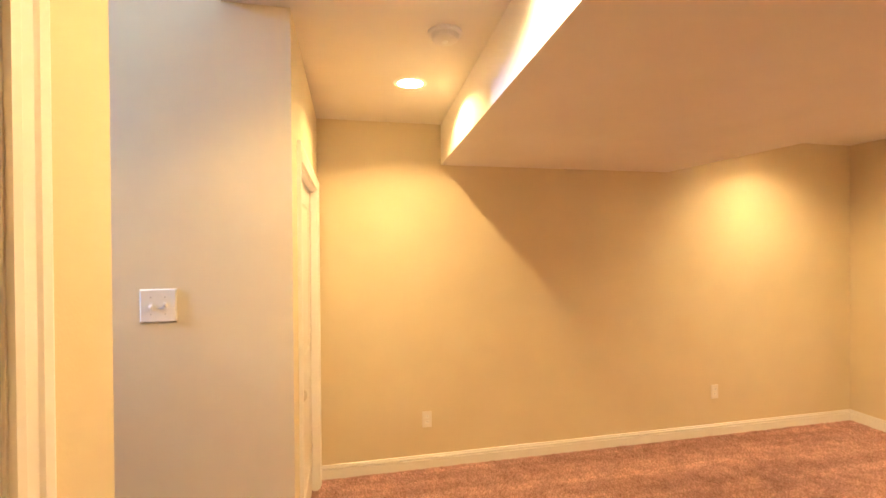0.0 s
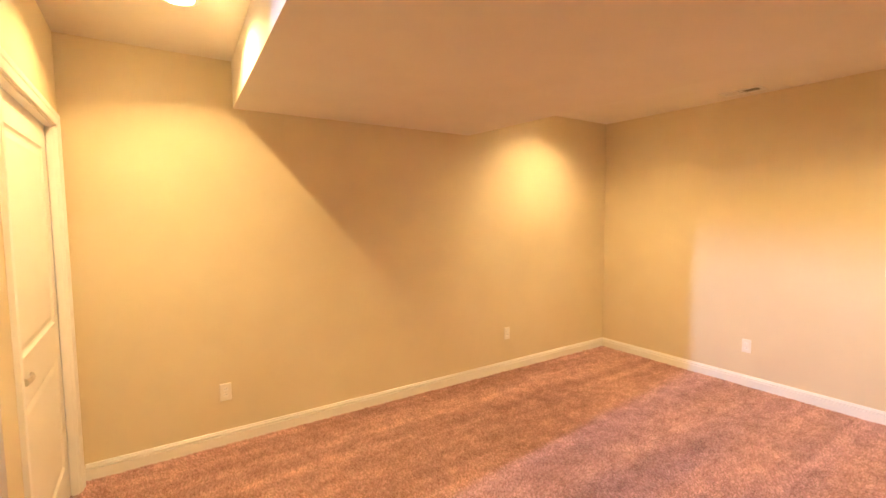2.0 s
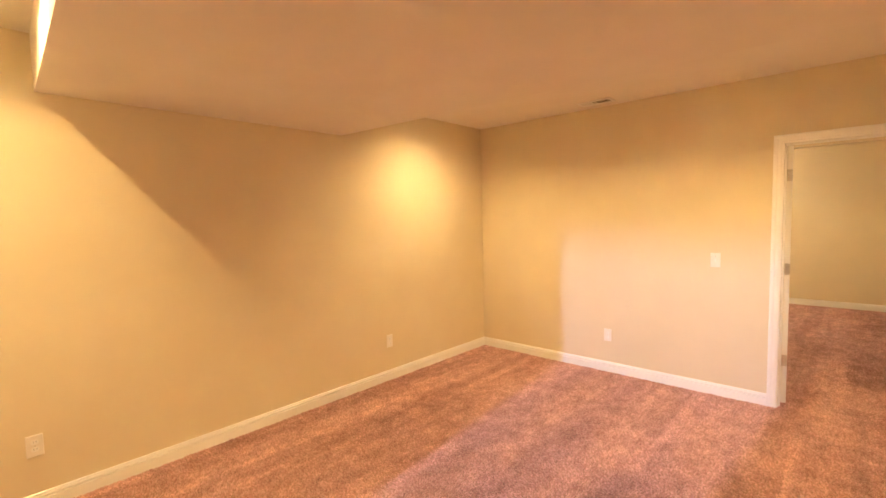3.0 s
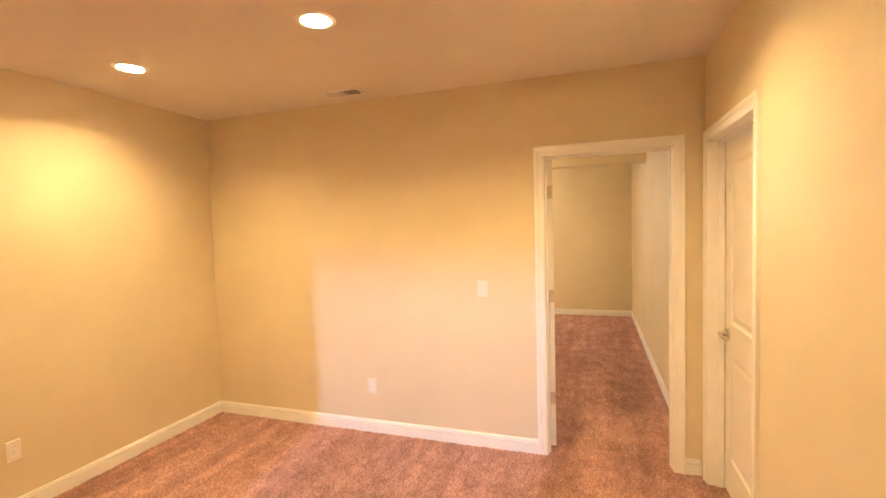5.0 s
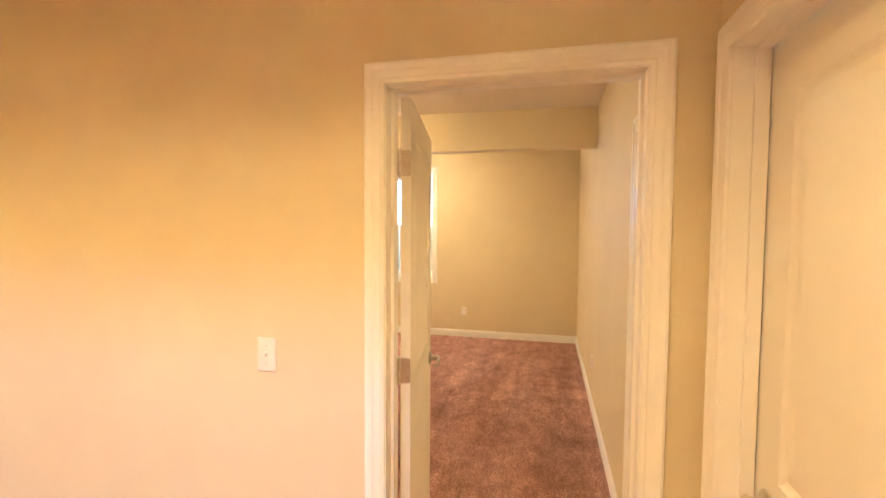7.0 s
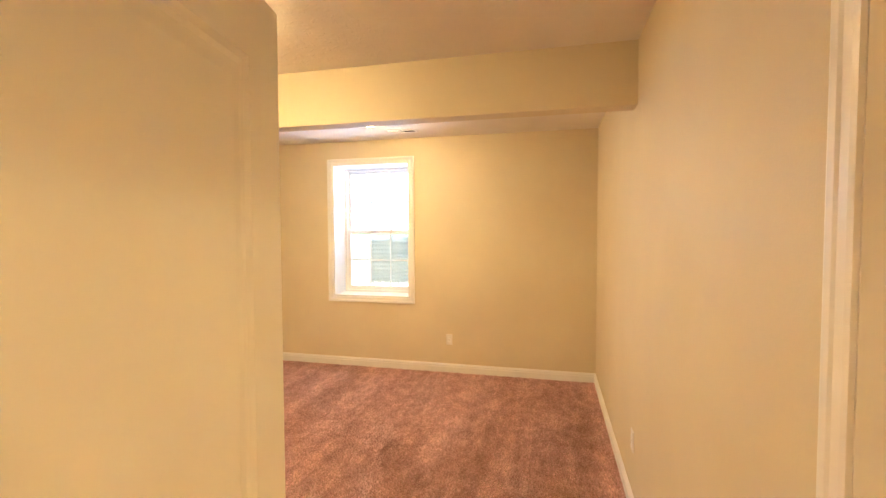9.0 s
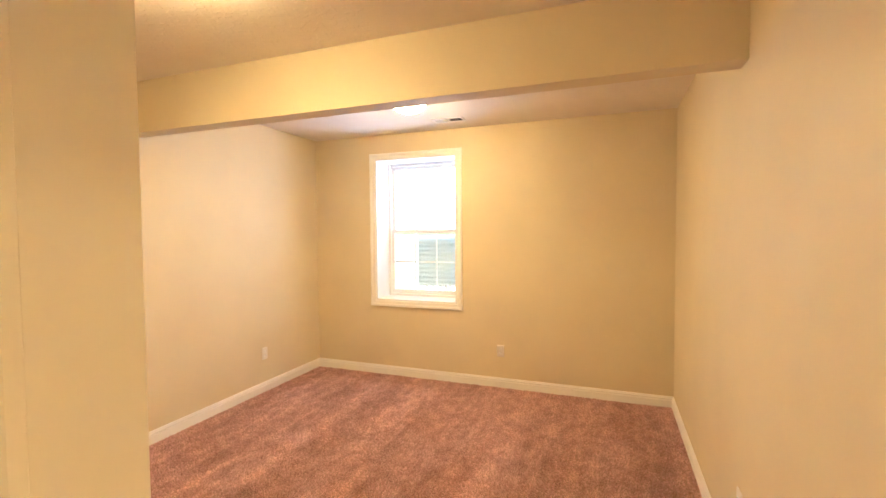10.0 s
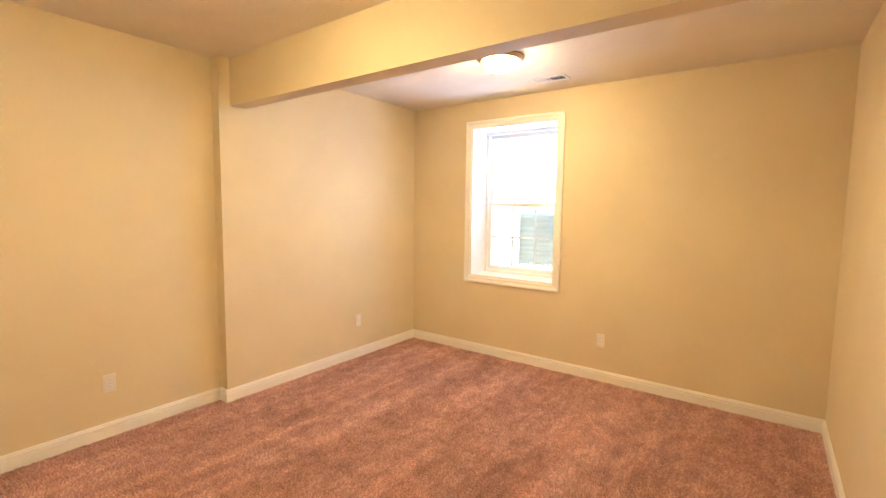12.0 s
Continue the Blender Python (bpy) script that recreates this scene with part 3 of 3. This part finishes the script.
def smoke_detector(x, y, z):
    c = root("smoke_detector", pose(x, y, z), "round white plastic smoke detector on the ceiling", "smoke detector")
    part("base", lathe(bmesh.new(), [(0.072, 0), (0.072, -0.010), (0.066, -0.014)], 40), PLATE, c, "", True)
    part("cover", lathe(bmesh.new(), [(0.060, -0.012), (0.060, -0.022), (0.052, -0.034), (0.034, -0.039), (0.010, -0.040)], 40), PLATE, c, "", True)
    part("test_button", lathe(bmesh.new(), [(0.012, -0.039), (0.012, -0.042), (0.010, -0.043)], 20), TRIM, c)


smoke_detector(0.709, 2.164, CA)


def ceiling_vent(x, y, z):
    v = root("ceiling_vent", pose(x, y, z), "white metal ceiling register with dark slots", "vent", "ceiling vents")
    w, l = 0.075, 0.15
    bm = bmesh.new()
    for b in ((-w, w, -l, -l + 0.022), (-w, w, l - 0.022, l), (-w, -w + 0.022, -l + 0.022, l - 0.022), (w - 0.022, w, -l + 0.022, l - 0.022), (-w + 0.022, w - 0.022, -0.006, 0.006)):
        box(bm, b[0], b[1], b[2], b[3], -0.008, 0)
    part("frame", bm, TRIM, v)
    # flat near-black sheet paints the duct's inner shade behind the slats
    part("duct_shade", box(bmesh.new(), -w + 0.022, w - 0.022, -l + 0.022, l - 0.022, -0.0015, -0.0005), DARK, v, "near-black sheet for the shade inside the duct")
    for k in range(16):
        yy = -l + 0.032 + (2 * l - 0.064) * k / 15
        if abs(yy) < 0.01:
            continue
        bm = box(bmesh.new(), -w + 0.022, w - 0.022, -0.0008, 0.0008, -0.0045, 0.0045)
        tilt = 50 if yy > 0 else -50
        bmesh.ops.transform(bm, matrix=pose(0, yy, -0.0055, tilt, 0, 0), verts=bm.verts)
        part("slat", bm, TRIM, v)


ceiling_vent(4.623, 2.105, CA)
ceiling_vent(9.375, 1.815, CB)


# ---- wall plates ----
def facing(x, y, z, n):
    """Local frame on a wall: x along, y out of the wall, z up."""
    out = Vector((n[0], n[1], 0))
    al = Vector((n[1], -n[0], 0))
    return Matrix(((al.x, out.x, 0, x), (al.y, out.y, 0, y), (0, 0, 1, z), (0, 0, 0, 1)))


def plate(bm, w, h):
    rings = []
    for ins, d in ((0, 0), (0, 0.003), (0.004, 0.0062)):
        rings.append([(-w / 2 + ins, d, -h / 2 + ins), (w / 2 - ins, d, -h / 2 + ins), (w / 2 - ins, d, h / 2 - ins), (-w / 2 + ins, d, h / 2 - ins)])
    return prism(bm, rings)


def outlet(x, y, z, n):
    o = root("wall_outlet", facing(x, y, z, n), "ivory duplex power outlet low on the wall", "outlet", "wall outlets")
    part("plate", plate(bmesh.new(), 0.072, 0.118), PLATE, o)
    for s in (-1, 1):
        bm = bmesh.new()
        ring = [(0.0165 * math.cos(a), max(-0.0125, min(0.0125, 0.0175 * math.sin(a)))) for a in [2 * math.pi * k / 24 for k in range(24)]]
        prism(bm, [[(u, 0.005, v + s * 0.0195) for u, v in ring], [(u, 0.0085, v + s * 0.0195) for u, v in ring]])
        r = part("receptacle", bm, TRIM, o)
        for dx in (-0.006, 0.006):
            # thin near-black bar painted as the shade in a contact hole
            part("slot_shade", box(bmesh.new(), dx - 0.001, dx + 0.001, 0.0075, 0.0088, s * 0.0195 - 0.001, s * 0.0195 + 0.007), DARK, r)
    part("screw", lathe(bmesh.new(), [(0.003, 0.006), (0.003, 0.0072), (0.002, 0.0076)], 12, 1), NICKEL, o)


def switch(x, y, z, n, gangs=1):
    w = 0.072 + 0.046 * (gangs - 1)
    o = root("light_switch", facing(x, y, z, n), "ivory toggle light switch plate" if gangs == 1 else "ivory double toggle light switch plate", "light switch")
    part("plate", plate(bmesh.new(), w, 0.118), PLATE, o)
    for k in range(gangs):
        cx = (k - (gangs - 1) / 2) * 0.046
        part("collar", box(bmesh.new(), cx - 0.0055, cx + 0.0055, 0.005, 0.0075, -0.0125, 0.0125), TRIM, o)
        bm = bmesh.new()
        s = 1 if k % 2 == 0 else -1
        prism(bm, [[(cx - 0.0045, 0.006, -0.006), (cx + 0.0045, 0.006, -0.006), (cx + 0.0045, 0.006, 0.006), (cx - 0.0045, 0.006, 0.006)], [(cx - 0.0035, 0.019, s * 0.006 - 0.003), (cx + 0.0035, 0.019, s * 0.006 - 0.003), (cx + 0.0035, 0.019, s * 0.006 + 0.003), (cx - 0.0035, 0.019, s * 0.006 + 0.003)]])
        part("toggle", bm, TRIM, o)
        for sz in (-0.03, 0.03):
            bm = lathe(bmesh.new(), [(0.003, 0.006), (0.003, 0.0072), (0.002, 0.0076)], 12, 1)
            bmesh.ops.translate(bm, vec=(cx, 0, sz), verts=bm.verts)
            part("screw", bm, NICKEL, o)


outlet(0.867, NY, 0.361, (0, -1))
outlet(3.363, NY, 0.376, (0, -1))
outlet(EX, 2.078, 0.362, (-1, 0))
outlet(BE, 1.409, 0.372, (-1, 0))
outlet(8.858, BN, 0.381, (0, -1))
outlet(6.760, BNW, 0.361, (0, -1))
outlet(7.584, BS, 0.395, (0, 1))
switch(EX, 1.187, 1.130, (-1, 0))
switch(-0.354, STN, 1.435, (0, -1), 2)


# ---- carpet pile: leaning cut tufts, with vacuum lanes in their lean ----
def soft_field(rng, nx, ny, u, v):
    """Smooth random values over a coarse grid, read at u, v in 0..1."""
    g = rng.random((nx + 2, ny + 2))
    a, b = u * nx, v * ny
    i, j = a.astype(int), b.astype(int)
    fa, fb = a - i, b - j
    fa, fb = fa * fa * (3 - 2 * fa), fb * fb * (3 - 2 * fb)
    return (g[i, j] * (1 - fa) + g[i + 1, j] * fa) * (1 - fb) + (g[i, j + 1] * (1 - fa) + g[i + 1, j + 1] * fa) * fb


def carpet_pile(x0, x1, y0, y1, seed, step=0.0112):
    rng = np.random.default_rng(seed)
    gx, gy = np.meshgrid(np.arange(x0, x1, step), np.arange(y0, y1, step), indexing="ij")
    n = gx.size
    x = gx.ravel() + rng.uniform(-0.5, 0.5, n) * step
    y = gy.ravel() + rng.uniform(-0.5, 0.5, n) * step
    u, v = np.clip((x - x0) / (x1 - x0), 0, 0.999), np.clip((y - y0) / (y1 - y0), 0, 0.999)
    clump = soft_field(rng, int((x1 - x0) / 0.11), int((y1 - y0) / 0.09), u, v)
    fine = soft_field(rng, int((x1 - x0) / 0.04), int((y1 - y0) / 0.04), u, v)
    lane = np.sign(np.sin(2 * math.pi * (y - y0) / 0.55 + 2.2 * soft_field(rng, 5, 3, u, v)))
    swirl = 2 * math.pi * soft_field(rng, int((x1 - x0) / 0.3), int((y1 - y0) / 0.3), u, v)
    lx = 0.0022 * lane + 0.0030 * np.cos(swirl) + rng.normal(0, 0.0022, n)
    ly = 0.0030 * np.sin(swirl) + rng.normal(0, 0.0022, n)
    high = 0.004 + 0.003 * clump + 0.003 * fine + rng.uniform(-0.0018, 0.0018, n)
    r = rng.uniform(0.0050, 0.0076, n)
    turn = rng.uniform(0, 2 * math.pi, n)
    co = np.zeros((n, 6, 3))
    for k in range(3):
        a = turn + 2 * math.pi * k / 3
        co[:, k] = np.stack((x + r * np.cos(a), y + r * np.sin(a), np.full(n, -0.001)), 1)
        co[:, 3 + k] = np.stack((x + lx + 0.62 * r * np.cos(a), y + ly + 0.62 * r * np.sin(a), high + rng.uniform(-0.001, 0.001, n)), 1)
    quads = np.array([(0, 1, 4, 3), (1, 2, 5, 4), (2, 0, 3, 5)])
    tops = np.array([(3, 4, 5)])
    base = (np.arange(n) * 6)[:, None, None]
    loops = np.concatenate(((base + quads).reshape(n, 12), (base + tops).reshape(n, 3)), 1).ravel()
    me = bpy.data.meshes.new("carpet_pile")
    me.vertices.add(n * 6)
    me.vertices.foreach_set("co", co.ravel())
    me.loops.add(n * 15)
    me.loops.foreach_set("vertex_index", loops.astype(np.int32))
    me.polygons.add(n * 4)
    sizes = np.tile(np.array([0, 4, 8, 12]), n) + np.repeat(np.arange(n) * 15, 4)
    me.polygons.foreach_set("loop_start", sizes.astype(np.int32))
    me.update(calc_edges=True)
    me.validate()
    me.materials.append(PILE)
    return tagged(new("carpet_pile", me), "reddish brown cut pile of the carpet", "carpet", kind="stuff")


carpet_pile(WX + 0.016, EX, SY + 0.01, NY - 0.012, 11)
carpet_pile(EX, JOG - 0.012, BS + 0.01, BNW - 0.012, 12)
carpet_pile(JOG - 0.012, BE - 0.012, BS + 0.01, BN - 0.012, 13)
